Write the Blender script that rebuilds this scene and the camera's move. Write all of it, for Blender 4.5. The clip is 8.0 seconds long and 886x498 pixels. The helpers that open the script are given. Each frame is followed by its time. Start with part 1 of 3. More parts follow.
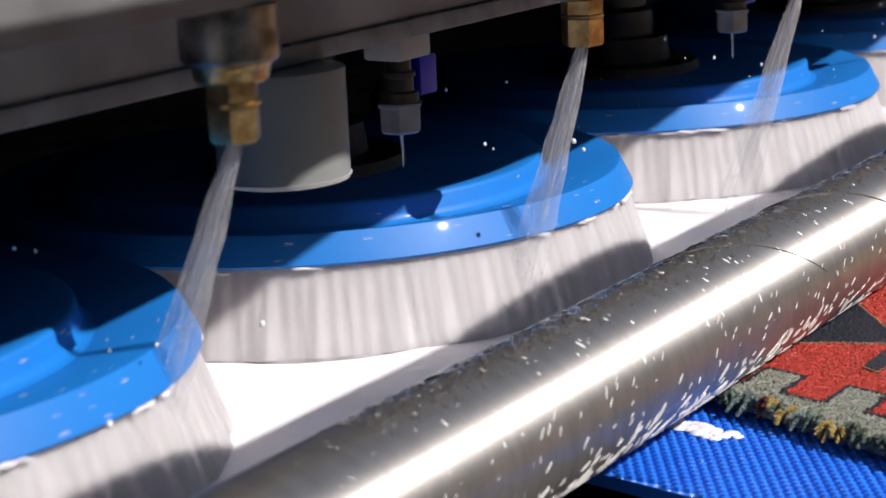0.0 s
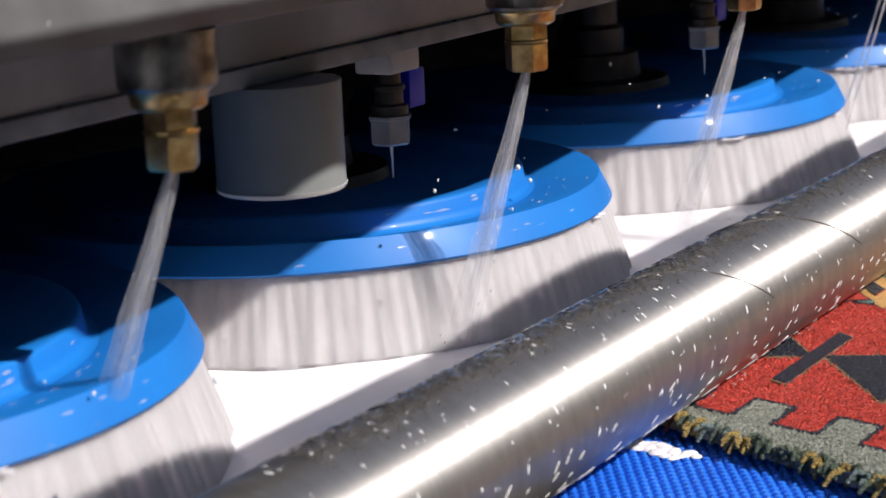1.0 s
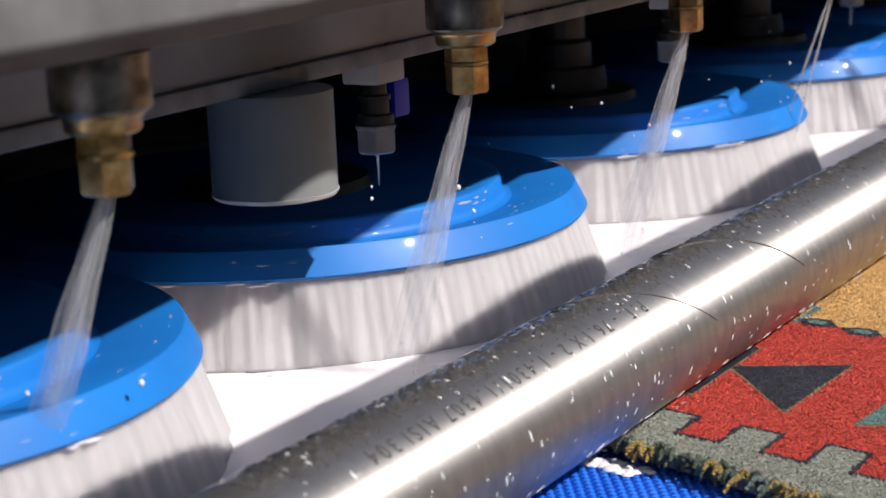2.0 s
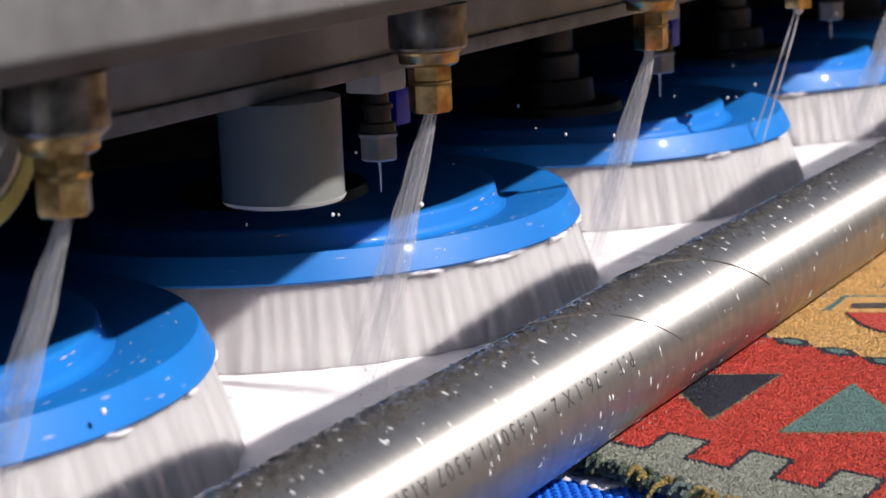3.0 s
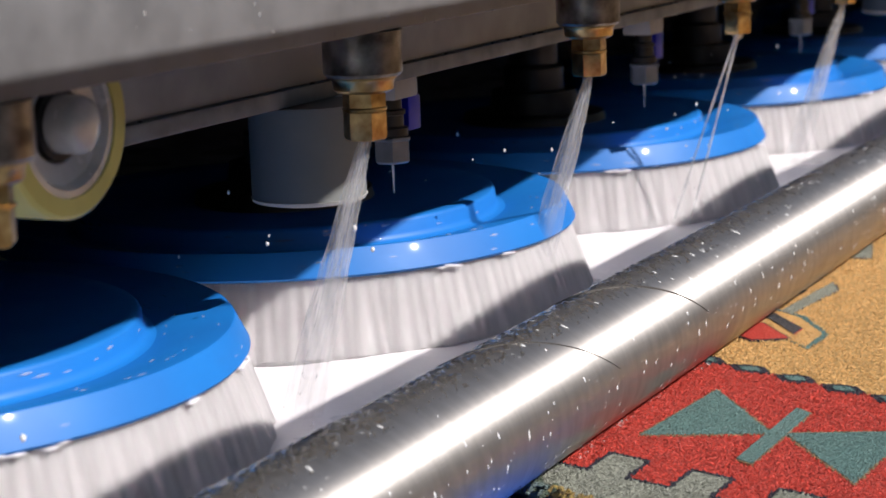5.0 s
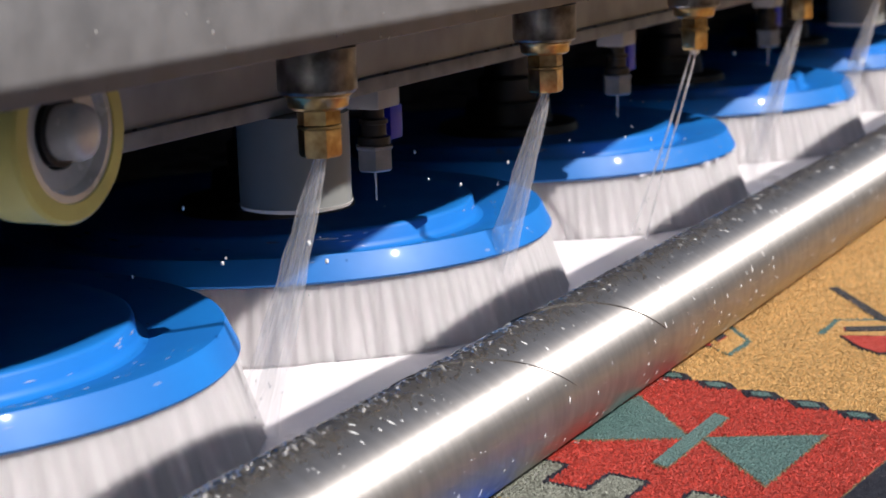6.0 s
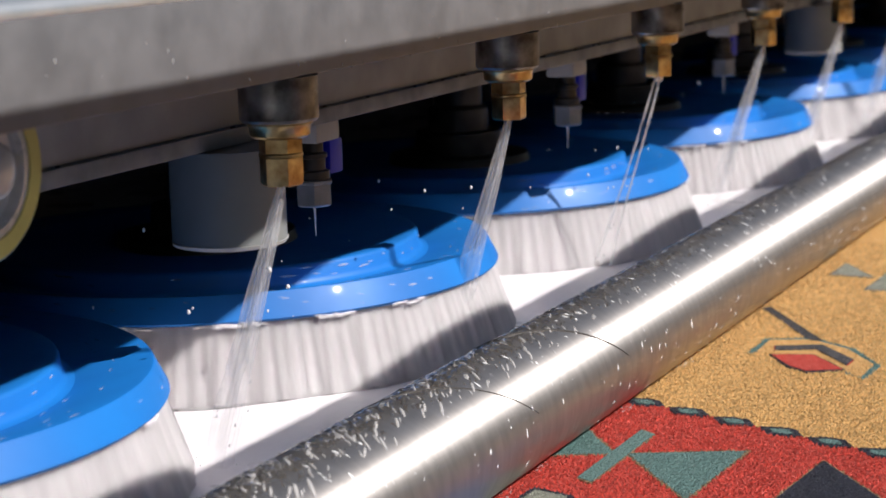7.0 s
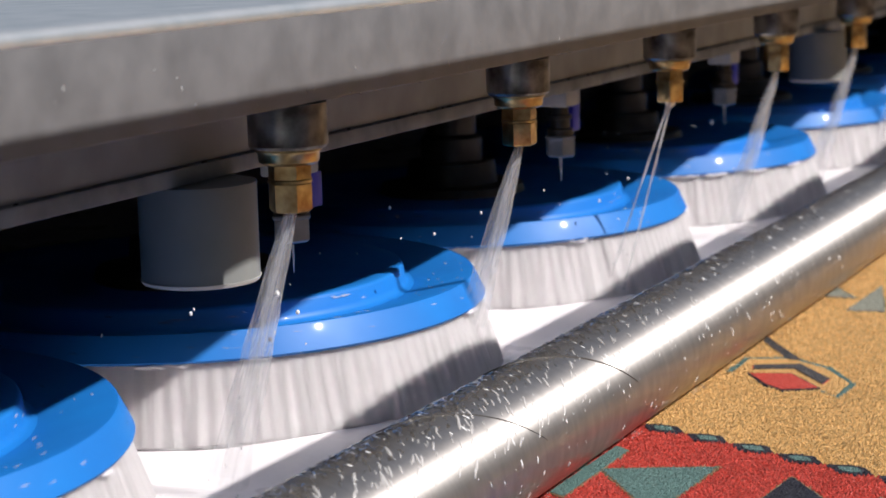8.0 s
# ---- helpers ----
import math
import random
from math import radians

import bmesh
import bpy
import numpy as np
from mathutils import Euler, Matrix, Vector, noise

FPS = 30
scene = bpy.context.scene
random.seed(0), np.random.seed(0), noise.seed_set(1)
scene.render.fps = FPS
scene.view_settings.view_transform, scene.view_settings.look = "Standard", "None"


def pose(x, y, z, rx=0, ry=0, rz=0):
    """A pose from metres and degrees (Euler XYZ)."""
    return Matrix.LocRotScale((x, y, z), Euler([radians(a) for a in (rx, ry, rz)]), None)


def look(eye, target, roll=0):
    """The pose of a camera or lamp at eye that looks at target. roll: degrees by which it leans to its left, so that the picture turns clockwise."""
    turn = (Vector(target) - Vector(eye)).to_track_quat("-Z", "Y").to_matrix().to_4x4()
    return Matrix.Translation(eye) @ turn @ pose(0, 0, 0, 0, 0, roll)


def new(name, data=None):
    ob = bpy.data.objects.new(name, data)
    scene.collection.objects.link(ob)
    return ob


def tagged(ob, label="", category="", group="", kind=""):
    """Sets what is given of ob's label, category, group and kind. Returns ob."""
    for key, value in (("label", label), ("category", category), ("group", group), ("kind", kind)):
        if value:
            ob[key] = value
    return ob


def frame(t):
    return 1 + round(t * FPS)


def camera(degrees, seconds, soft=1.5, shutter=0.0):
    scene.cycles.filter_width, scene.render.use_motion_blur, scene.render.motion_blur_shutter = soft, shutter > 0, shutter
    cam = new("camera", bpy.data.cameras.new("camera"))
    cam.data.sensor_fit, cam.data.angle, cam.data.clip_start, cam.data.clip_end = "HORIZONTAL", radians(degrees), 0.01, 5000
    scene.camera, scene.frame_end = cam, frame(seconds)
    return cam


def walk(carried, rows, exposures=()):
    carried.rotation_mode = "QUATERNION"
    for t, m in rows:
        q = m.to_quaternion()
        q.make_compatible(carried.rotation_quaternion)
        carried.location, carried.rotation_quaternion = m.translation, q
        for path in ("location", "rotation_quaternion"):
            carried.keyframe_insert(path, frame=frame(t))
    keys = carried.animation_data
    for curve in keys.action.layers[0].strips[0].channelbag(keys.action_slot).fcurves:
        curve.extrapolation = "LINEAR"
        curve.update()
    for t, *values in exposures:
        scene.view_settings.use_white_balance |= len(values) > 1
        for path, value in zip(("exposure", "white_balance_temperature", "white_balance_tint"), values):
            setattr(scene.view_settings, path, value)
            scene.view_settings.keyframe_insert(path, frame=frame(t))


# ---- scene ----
cam = camera(25.116, 8.0, soft=1.6, shutter=0.5)
cam.data.dof.use_dof, cam.data.dof.focus_distance, cam.data.dof.aperture_fstop = True, 1.15, 14.0
PATH = [(0, 0.4515, -0.6307, 0.3285, 32.214, -13.100, 2.587), (0.5, 0.4495, -0.6250, 0.3281, 31.517, -12.824, 2.526), (1, 0.4479, -0.6197, 0.3278, 30.732, -12.492, 2.465), (1.5, 0.4465, -0.6147, 0.3277, 30.017, -12.181, 2.405), (2, 0.4454, -0.6101, 0.3277, 29.159, -11.990, 2.344), (3.5, 0.4439, -0.5983, 0.3284, 27.986, -11.401, 2.162), (4, 0.4439, -0.5950, 0.3289, 27.627, -11.315, 2.102), (4.5, 0.4443, -0.5922, 0.3295, 27.273, -11.174, 2.041), (6, 0.4471, -0.5856, 0.3322, 25.693, -10.709, 1.859), (6.5, 0.4486, -0.5842, 0.3333, 25.264, -10.421, 1.798), (7, 0.4504, -0.5831, 0.3346, 24.824, -10.070, 1.738), (7.5, 0.4525, -0.5823, 0.3360, 24.867, -9.731, 1.677), (8, 0.4548, -0.5819, 0.3375, 25.340, -9.446, 1.616)]
walk(cam, [(t, pose(x, y, z, 90 + p, r, w)) for t, x, y, z, w, p, r in PATH])

# ---- light ----
SUN_SLOPE = 0.92
SUN_WAY = Vector((1.0, 0.04, SUN_SLOPE)).normalized()
world = bpy.data.worlds.new("sky")
scene.world = world
world.use_nodes = True
wn = world.node_tree
sky = wn.nodes.new("ShaderNodeTexSky")
sky.sky_type, sky.sun_disc = "NISHITA", False
sky.sun_elevation = math.asin(SUN_WAY.z)
sky.sun_rotation = math.atan2(SUN_WAY.x, SUN_WAY.y)
wn.links.new(sky.outputs[0], wn.nodes["Background"].inputs[0])
wn.nodes["Background"].inputs[1].default_value = 0.046
sun = new("sun", bpy.data.lights.new("sun", "SUN"))
sun.data.energy, sun.data.angle, sun.data.color = 4.5, radians(0.45), (1.0, 0.935, 0.90)
sun.matrix_world = look(SUN_WAY * 5, (0, 0, 0))
scene.view_settings.exposure = 0.47


# ---- materials ----
def mat(name, color, rough=0.5, metal=0.0, vary=0.15, scale=30.0, bump=0.1, bump_scale=200.0, color2=None,
        stretch=(1, 1, 1), coat=0.0, alpha=1.0, transmission=0.0, rand=0.0, rough_vary=0.12, contrast=(0.35, 0.65), depth=0.002):
    m = bpy.data.materials.new(name)
    m.use_nodes = True
    n, l = m.node_tree.nodes, m.node_tree.links
    b = n["Principled BSDF"]
    co = n.new("ShaderNodeTexCoord")
    mp = n.new("ShaderNodeMapping")
    mp.inputs["Scale"].default_value = stretch
    l.new(co.outputs["Object"], mp.inputs[0])
    big = n.new("ShaderNodeTexNoise")
    big.inputs["Scale"].default_value, big.inputs["Detail"].default_value = scale, 6
    l.new(mp.outputs[0], big.inputs["Vector"])
    ramp = n.new("ShaderNodeMapRange")
    ramp.inputs["From Min"].default_value, ramp.inputs["From Max"].default_value = contrast
    l.new(big.outputs["Fac"], ramp.inputs["Value"])
    mix = n.new("ShaderNodeMix")
    mix.data_type = "RGBA"
    c2 = color2 or tuple(max(0, c * (1 - vary * 2)) for c in color)
    mix.inputs["A"].default_value = (*color, 1)
    mix.inputs["B"].default_value = (*c2, 1)
    l.new(ramp.outputs[0], mix.inputs["Factor"])
    out = mix.outputs["Result"]
    if rand:
        info = n.new("ShaderNodeObjectInfo")
        hsv = n.new("ShaderNodeHueSaturation")
        mr = n.new("ShaderNodeMapRange")
        mr.inputs["To Min"].default_value, mr.inputs["To Max"].default_value = 1 - rand, 1 + rand
        l.new(info.outputs["Random"], mr.inputs["Value"])
        l.new(mr.outputs[0], hsv.inputs["Value"])
        l.new(out, hsv.inputs["Color"])
        out = hsv.outputs[0]
    l.new(out, b.inputs["Base Color"])
    fine = n.new("ShaderNodeTexNoise")
    fine.inputs["Scale"].default_value, fine.inputs["Detail"].default_value = bump_scale, 4
    l.new(mp.outputs[0], fine.inputs["Vector"])
    if bump:
        bp = n.new("ShaderNodeBump")
        bp.inputs["Strength"].default_value, bp.inputs["Distance"].default_value = bump, depth
        l.new(fine.outputs["Fac"], bp.inputs["Height"])
        l.new(bp.outputs[0], b.inputs["Normal"])
    rr = n.new("ShaderNodeMapRange")
    rr.inputs["To Min"].default_value = max(0.02, rough - rough_vary)
    rr.inputs["To Max"].default_value = min(1, rough + rough_vary)
    l.new(big.outputs["Fac"], rr.inputs["Value"])
    l.new(rr.outputs[0], b.inputs["Roughness"])
    b.inputs["Metallic"].default_value = metal
    b.inputs["Coat Weight"].default_value = coat
    b.inputs["Coat Roughness"].default_value = 0.08
    b.inputs["Alpha"].default_value = alpha
    b.inputs["Transmission Weight"].default_value = transmission
    if transmission:
        b.inputs["IOR"].default_value = 1.33
    return m


def milky(m, depth):
    """Light spreads sideways through packed wet fibres."""
    b = m.node_tree.nodes["Principled BSDF"]
    b.inputs["Subsurface Weight"].default_value = 0.9
    b.inputs["Subsurface Scale"].default_value = depth
    b.inputs["Subsurface Radius"].default_value = (1.0, 0.92, 0.96)
    return m


def translucent(m, share):
    """Part of the light passes through the fibres."""
    n, l = m.node_tree.nodes, m.node_tree.links
    b, out = n["Principled BSDF"], n["Material Output"]
    tr, mx = n.new("ShaderNodeBsdfTranslucent"), n.new("ShaderNodeMixShader")
    l.new(b.inputs["Base Color"].links[0].from_socket, tr.inputs["Color"])
    mx.inputs[0].default_value = share
    l.new(b.outputs[0], mx.inputs[1])
    l.new(tr.outputs[0], mx.inputs[2])
    l.new(mx.outputs[0], out.inputs["Surface"])
    return m


def water_mat(name, clear, foot=0.25):
    m = bpy.data.materials.new(name)
    m.use_nodes = True
    n, l = m.node_tree.nodes, m.node_tree.links
    b = n["Principled BSDF"]
    b.inputs["Base Color"].default_value = (0.92, 0.93, 0.95, 1)
    b.inputs["Roughness"].default_value = 0.08
    co = n.new("ShaderNodeTexCoord")
    mp = n.new("ShaderNodeMapping")
    mp.inputs["Scale"].default_value = (700, 700, 25)
    l.new(co.outputs["Object"], mp.inputs[0])
    no = n.new("ShaderNodeTexNoise")
    no.inputs["Scale"].default_value = 1.0
    l.new(mp.outputs[0], no.inputs["Vector"])
    mr = n.new("ShaderNodeMapRange")
    mr.inputs["From Min"].default_value, mr.inputs["From Max"].default_value = 0.3, 0.75
    mr.inputs["To Min"].default_value, mr.inputs["To Max"].default_value = clear * 0.4, min(1, clear * 1.7)
    l.new(no.outputs["Fac"], mr.inputs["Value"])
    sep, fall, mul = n.new("ShaderNodeSeparateXYZ"), n.new("ShaderNodeMapRange"), n.new("ShaderNodeMath")
    l.new(co.outputs["Object"], sep.inputs[0])
    fall.inputs["From Min"].default_value, fall.inputs["From Max"].default_value = -0.155, -0.06
    fall.inputs["To Min"].default_value, fall.inputs["To Max"].default_value = foot, 1.0
    l.new(sep.outputs["Z"], fall.inputs["Value"])
    mul.operation = "MULTIPLY"
    l.new(mr.outputs[0], mul.inputs[0])
    l.new(fall.outputs[0], mul.inputs[1])
    l.new(mul.outputs[0], b.inputs["Alpha"])
    # spray lets half of its light on through it
    tr, see, half, mx = n.new("ShaderNodeBsdfTranslucent"), n.new("ShaderNodeBsdfTransparent"), n.new("ShaderNodeMixShader"), n.new("ShaderNodeMixShader")
    tr.inputs["Color"].default_value = (0.92, 0.93, 0.95, 1)
    l.new(mul.outputs[0], half.inputs[0])
    l.new(see.outputs[0], half.inputs[1])
    l.new(tr.outputs[0], half.inputs[2])
    mx.inputs[0].default_value = 0.5
    l.new(b.outputs[0], mx.inputs[1])
    l.new(half.outputs[0], mx.inputs[2])
    l.new(mx.outputs[0], n["Material Output"].inputs["Surface"])
    return m


STEEL = mat("brushed_stainless_steel", (0.55, 0.525, 0.50), 0.52, 0.92, 0.08, 40, 0.05, 260, stretch=(1, 3, 1), rough_vary=0.06)
def polished_round(m):
    """Polishing marks run round the Y axis: the gloss spreads along it."""
    n, l = m.node_tree.nodes, m.node_tree.links
    b = n["Principled BSDF"]
    tan = n.new("ShaderNodeTangent")
    tan.direction_type, tan.axis = "RADIAL", "Y"
    l.new(tan.outputs[0], b.inputs["Tangent"])
    b.inputs["Anisotropic"].default_value = 0.90
    b.inputs["Anisotropic Rotation"].default_value = 0.25


polished_round(STEEL)
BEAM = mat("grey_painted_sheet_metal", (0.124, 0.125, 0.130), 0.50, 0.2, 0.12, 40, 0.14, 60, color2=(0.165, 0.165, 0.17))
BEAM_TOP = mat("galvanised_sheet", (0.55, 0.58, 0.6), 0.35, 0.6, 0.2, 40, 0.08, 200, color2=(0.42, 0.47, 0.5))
RAIL = mat("dark_grey_steel", (0.35, 0.375, 0.415), 0.6, 0.0, 0.15, 20, 0.06, 160)
RAIL_LIP = mat("worn_grey_steel", (0.29, 0.315, 0.35), 0.6, 0.0, 0.2, 35, 0.1, 160)
# near-black: the shade inside the machine is put into this colour
DARK = mat("shade_black_steel", (0.012, 0.012, 0.013), 0.6, 0.0, 0.3, 8, 0.1, 80)
BLUE = mat("blue_plastic", (0.009, 0.165, 0.53), 0.50, 0.0, 0.08, 14, 0.05, 45, coat=0.03, color2=(0.008, 0.140, 0.47))
BLUE.node_tree.nodes["Principled BSDF"].inputs["Specular IOR Level"].default_value = 0.3
BRISTLE = translucent(milky(mat("white_nylon_bristle", (0.90, 0.845, 0.875), 0.5, 0.0, 0.05, 260, 0.8, 1100, stretch=(1, 1, 0.05), rand=0.08, depth=0.0012), 0.030), 0.3)
BRISTLE_CORE = milky(mat("packed_nylon_bristles", (0.90, 0.845, 0.875), 0.6, 0.0, 0.06, 240, 0.8, 900, stretch=(1, 1, 0.05), depth=0.0012), 0.040)
FOAM = mat("wet_white_foam", (0.86, 0.84, 0.85), 0.3, 0.0, 0.05, 16, 0.35, 120, color2=(0.80, 0.78, 0.81))
GREY_PVC = mat("grey_plastic", (0.21, 0.222, 0.218), 0.5, 0.0, 0.08, 20, 0.05, 150)
GREY_RIM = mat("pale_grey_plastic", (0.52, 0.51, 0.49), 0.45, 0.0, 0.08, 20, 0.05, 150)
BRASS = mat("brass", (0.60, 0.45, 0.22), 0.34, 1.0, 0.2, 120, 0.2, 260, color2=(0.30, 0.18, 0.07))
SOCKET = mat("stained_steel", (0.42, 0.40, 0.38), 0.36, 1.0, 0.3, 70, 0.2, 200, color2=(0.10, 0.085, 0.075))
VALVE = mat("dark_fitting", (0.05, 0.045, 0.042), 0.4, 0.5, 0.2, 60, 0.1, 200)
NUT = mat("blue_grey_nut", (0.24, 0.26, 0.30), 0.4, 0.3, 0.15, 60, 0.08, 200)
WHITE_BLOCK = mat("white_fitting", (0.45, 0.45, 0.46), 0.5, 0.0, 0.08, 40, 0.06, 150)
HANDLE = mat("dark_blue_handle", (0.006, 0.014, 0.55), 0.4, 0.0, 0.1, 40, 0.05, 150)
TYRE = mat("cream_polyurethane", (0.76, 0.69, 0.22), 0.45, 0.0, 0.1, 30, 0.08, 160)
RIM = mat("cast_aluminium", (0.74, 0.76, 0.79), 0.24, 0.2, 0.15, 50, 0.1, 160)
RUBBER = mat("black_rubber", (0.02, 0.02, 0.022), 0.6, 0.0, 0.2, 30, 0.1, 120)
INK = mat("dark_stencil_ink", (0.07, 0.065, 0.06), 0.6, 0.0, 0.3, 300, 0.0, 200)
BELT = mat("blue_conveyor_mesh", (0.015, 0.13, 0.62), 0.35, 0.0, 0.15, 30, 0.05, 200, coat=0.3, color2=(0.02, 0.18, 0.75))
JET = water_mat("white_water_jet", 0.26)
JET_CORE = water_mat("white_jet_core", 0.24)
THREAD = water_mat("thin_water_thread", 0.8, 0.6)
WATER = mat("running_water", (0.80, 0.80, 0.79), 0.10, 0.0, 0.02, 50, 0.0, 100, alpha=0.30, rough_vary=0.03)
# diffuse white in place of glints on the water's crests
CREST = mat("glint_white_water", (0.86, 0.85, 0.84), 0.10, 0.0, 0.02, 50, 0.0, 100, alpha=0.42, rough_vary=0.03)
FILM = mat("water_film", (0.46, 0.435, 0.405), 0.14, 0.85, 0.05, 60, 0.0, 100, alpha=0.8, rough_vary=0.03)
# sun glints on the drops are put into this white
DROP = mat("water_drop", (0.92, 0.93, 0.94), 0.12, 0.0, 0.02, 50, 0.0, 100, alpha=0.85)
WALL = mat("grey_plaster", (0.26, 0.25, 0.24), 0.9, 0.0, 0.1, 3, 0.3, 40)
YARD = mat("pale_wet_concrete", (0.38, 0.37, 0.355), 0.7, 0.0, 0.12, 3, 0.3, 40)
SHADE_LINE = mat("dark_shade_line", (0.09, 0.085, 0.08), 0.45, 0.3, 0.1, 40, 0.0, 100)


def pile(name, color, dark):
    return mat(name, color, 0.50, 0.0, 0.3, 480, 1.0, 800, color2=dark, rough_vary=0.25, contrast=(0.42, 0.66), depth=0.006)


P_RED = pile("red_wool_pile", (0.74, 0.070, 0.045), (0.56, 0.042, 0.028))
P_YEL = pile("ochre_wool_pile", (0.90, 0.53, 0.19), (0.80, 0.45, 0.15))
P_GRY = pile("grey_green_wool_pile", (0.40, 0.42, 0.35), (0.27, 0.29, 0.24))
P_TEAL = pile("teal_wool_pile", (0.15, 0.29, 0.27), (0.09, 0.19, 0.18))
P_SLATE = pile("slate_wool_pile", (0.075, 0.075, 0.085), (0.03, 0.03, 0.038))
P_NAVY = pile("navy_wool_pile", (0.018, 0.022, 0.045), (0.008, 0.010, 0.02))
P_LINE = pile("tan_wool_outline", (0.36, 0.25, 0.13), (0.22, 0.15, 0.08))
P_FRINGE = [pile("green_fringe", (0.12, 0.16, 0.11), (0.05, 0.075, 0.05)), pile("ochre_fringe", (0.50, 0.36, 0.10), (0.25, 0.16, 0.05)),
            pile("teal_fringe", (0.20, 0.27, 0.25), (0.09, 0.13, 0.12)), pile("maroon_fringe", (0.16, 0.03, 0.025), (0.07, 0.015, 0.012))]


def knot(m):
    """Single wet knots: each its own shade."""
    m = m.copy()
    n, l = m.node_tree.nodes, m.node_tree.links
    b = n["Principled BSDF"]
    geo, mr, hsv = n.new("ShaderNodeNewGeometry"), n.new("ShaderNodeMapRange"), n.new("ShaderNodeHueSaturation")
    mr.inputs["To Min"].default_value, mr.inputs["To Max"].default_value = 0.8, 1.25
    l.new(geo.outputs["Random Per Island"], mr.inputs["Value"])
    l.new(mr.outputs[0], hsv.inputs["Value"])
    l.new(b.inputs["Base Color"].links[0].from_socket, hsv.inputs["Color"])
    l.new(hsv.outputs[0], b.inputs["Base Color"])
    return m


KNOT = {m.name: knot(m) for m in (P_RED, P_YEL, P_GRY, P_TEAL, P_SLATE, P_NAVY, P_LINE)}


# ---- shapes ----
def box(bm, x0, x1, y0, y1, z0, z1, bevel=0.0):
    r = bmesh.ops.create_cube(bm, size=1.0, matrix=Matrix.LocRotScale(((x0 + x1) / 2, (y0 + y1) / 2, (z0 + z1) / 2), None, (x1 - x0, y1 - y0, z1 - z0)))
    if bevel:
        es = list({e for v in r["verts"] for e in v.link_edges})
        bmesh.ops.bevel(bm, geom=es, offset=bevel, segments=2, affect="EDGES", profile=0.6)
    return bm


def lathe(bm, profile, n=48, axis="Z", m=None):
    """Turns (radius, height) pairs round the axis."""
    rings = []
    m = m or Matrix()
    for rad, h in profile:
        ring = []
        if rad < 1e-6:
            ring = [bm.verts.new(m @ Vector((0, 0, h)))] * n
        else:
            for i in range(n):
                a = 2 * math.pi * i / n
                ring.append(bm.verts.new(m @ Vector((rad * math.cos(a), rad * math.sin(a), h))))
        rings.append(ring)
    for a, b in zip(rings, rings[1:]):
        for i in range(n):
            j = (i + 1) % n
            vs = []
            for v in (a[i], a[j], b[j], b[i]):
                if v not in vs:
                    vs.append(v)
            if len(vs) > 2:
                try:
                    bm.faces.new(vs)
                except ValueError:
                    pass
    return bm


def prism(bm, pts, z0, z1):
    lo = [bm.verts.new((x, y, z0)) for x, y in pts]
    hi = [bm.verts.new((x, y, z1)) for x, y in pts]
    n = len(pts)
    bm.faces.new(hi)
    bm.faces.new(lo[::-1])
    for i in range(n):
        j = (i + 1) % n
        bm.faces.new((lo[i], lo[j], hi[j], hi[i]))
    return bm


def tube(bm, pts, rad, n=8):
    """A tube along points, closed at its ends."""
    pts = [Vector(p) for p in pts]
    rings = []
    for i, p in enumerate(pts):
        d = (pts[min(i + 1, len(pts) - 1)] - pts[max(i - 1, 0)]).normalized()
        s = d.orthogonal().normalized() if not rings else (side - d * side.dot(d)).normalized()
        side = s
        u = d.cross(s)
        rr = rad(i / (len(pts) - 1)) if callable(rad) else rad
        rings.append([bm.verts.new(p + rr * (math.cos(2 * math.pi * k / n) * s + math.sin(2 * math.pi * k / n) * u)) for k in range(n)])
    for a, b in zip(rings, rings[1:]):
        for k in range(n):
            j = (k + 1) % n
            bm.faces.new((a[k], a[j], b[j], b[k]))
    bm.faces.new(rings[0][::-1])
    bm.faces.new(rings[-1])
    return bm


def mesh_of(name, bm, material, smooth=True, angle=40):
    bmesh.ops.recalc_face_normals(bm, faces=bm.faces[:])
    me = bpy.data.meshes.new(name)
    if smooth:
        for f in bm.faces:
            f.smooth = True
        for e in bm.edges:
            if len(e.link_faces) == 2 and e.calc_face_angle(0) > radians(angle):
                e.smooth = False
    bm.to_mesh(me)
    bm.free()
    me.materials.append(material)
    return me


def part(name, bm, material, parent=None, label="", smooth=True):
    ob = new(name, mesh_of(name, bm, material, smooth))
    if parent:
        ob.parent = parent
    if label:
        ob["label"] = label
    return ob


def BM():
    return bmesh.new()


# ---- the machine's fixed parts ----
NOZZLE_X, NOZZLE_Z, NOZZLE_STEP = -0.0535, 0.191, 0.299
R_PIPE = 0.03805
Y0, Y1 = -1.2, 4.2
BED_Z = 0.033


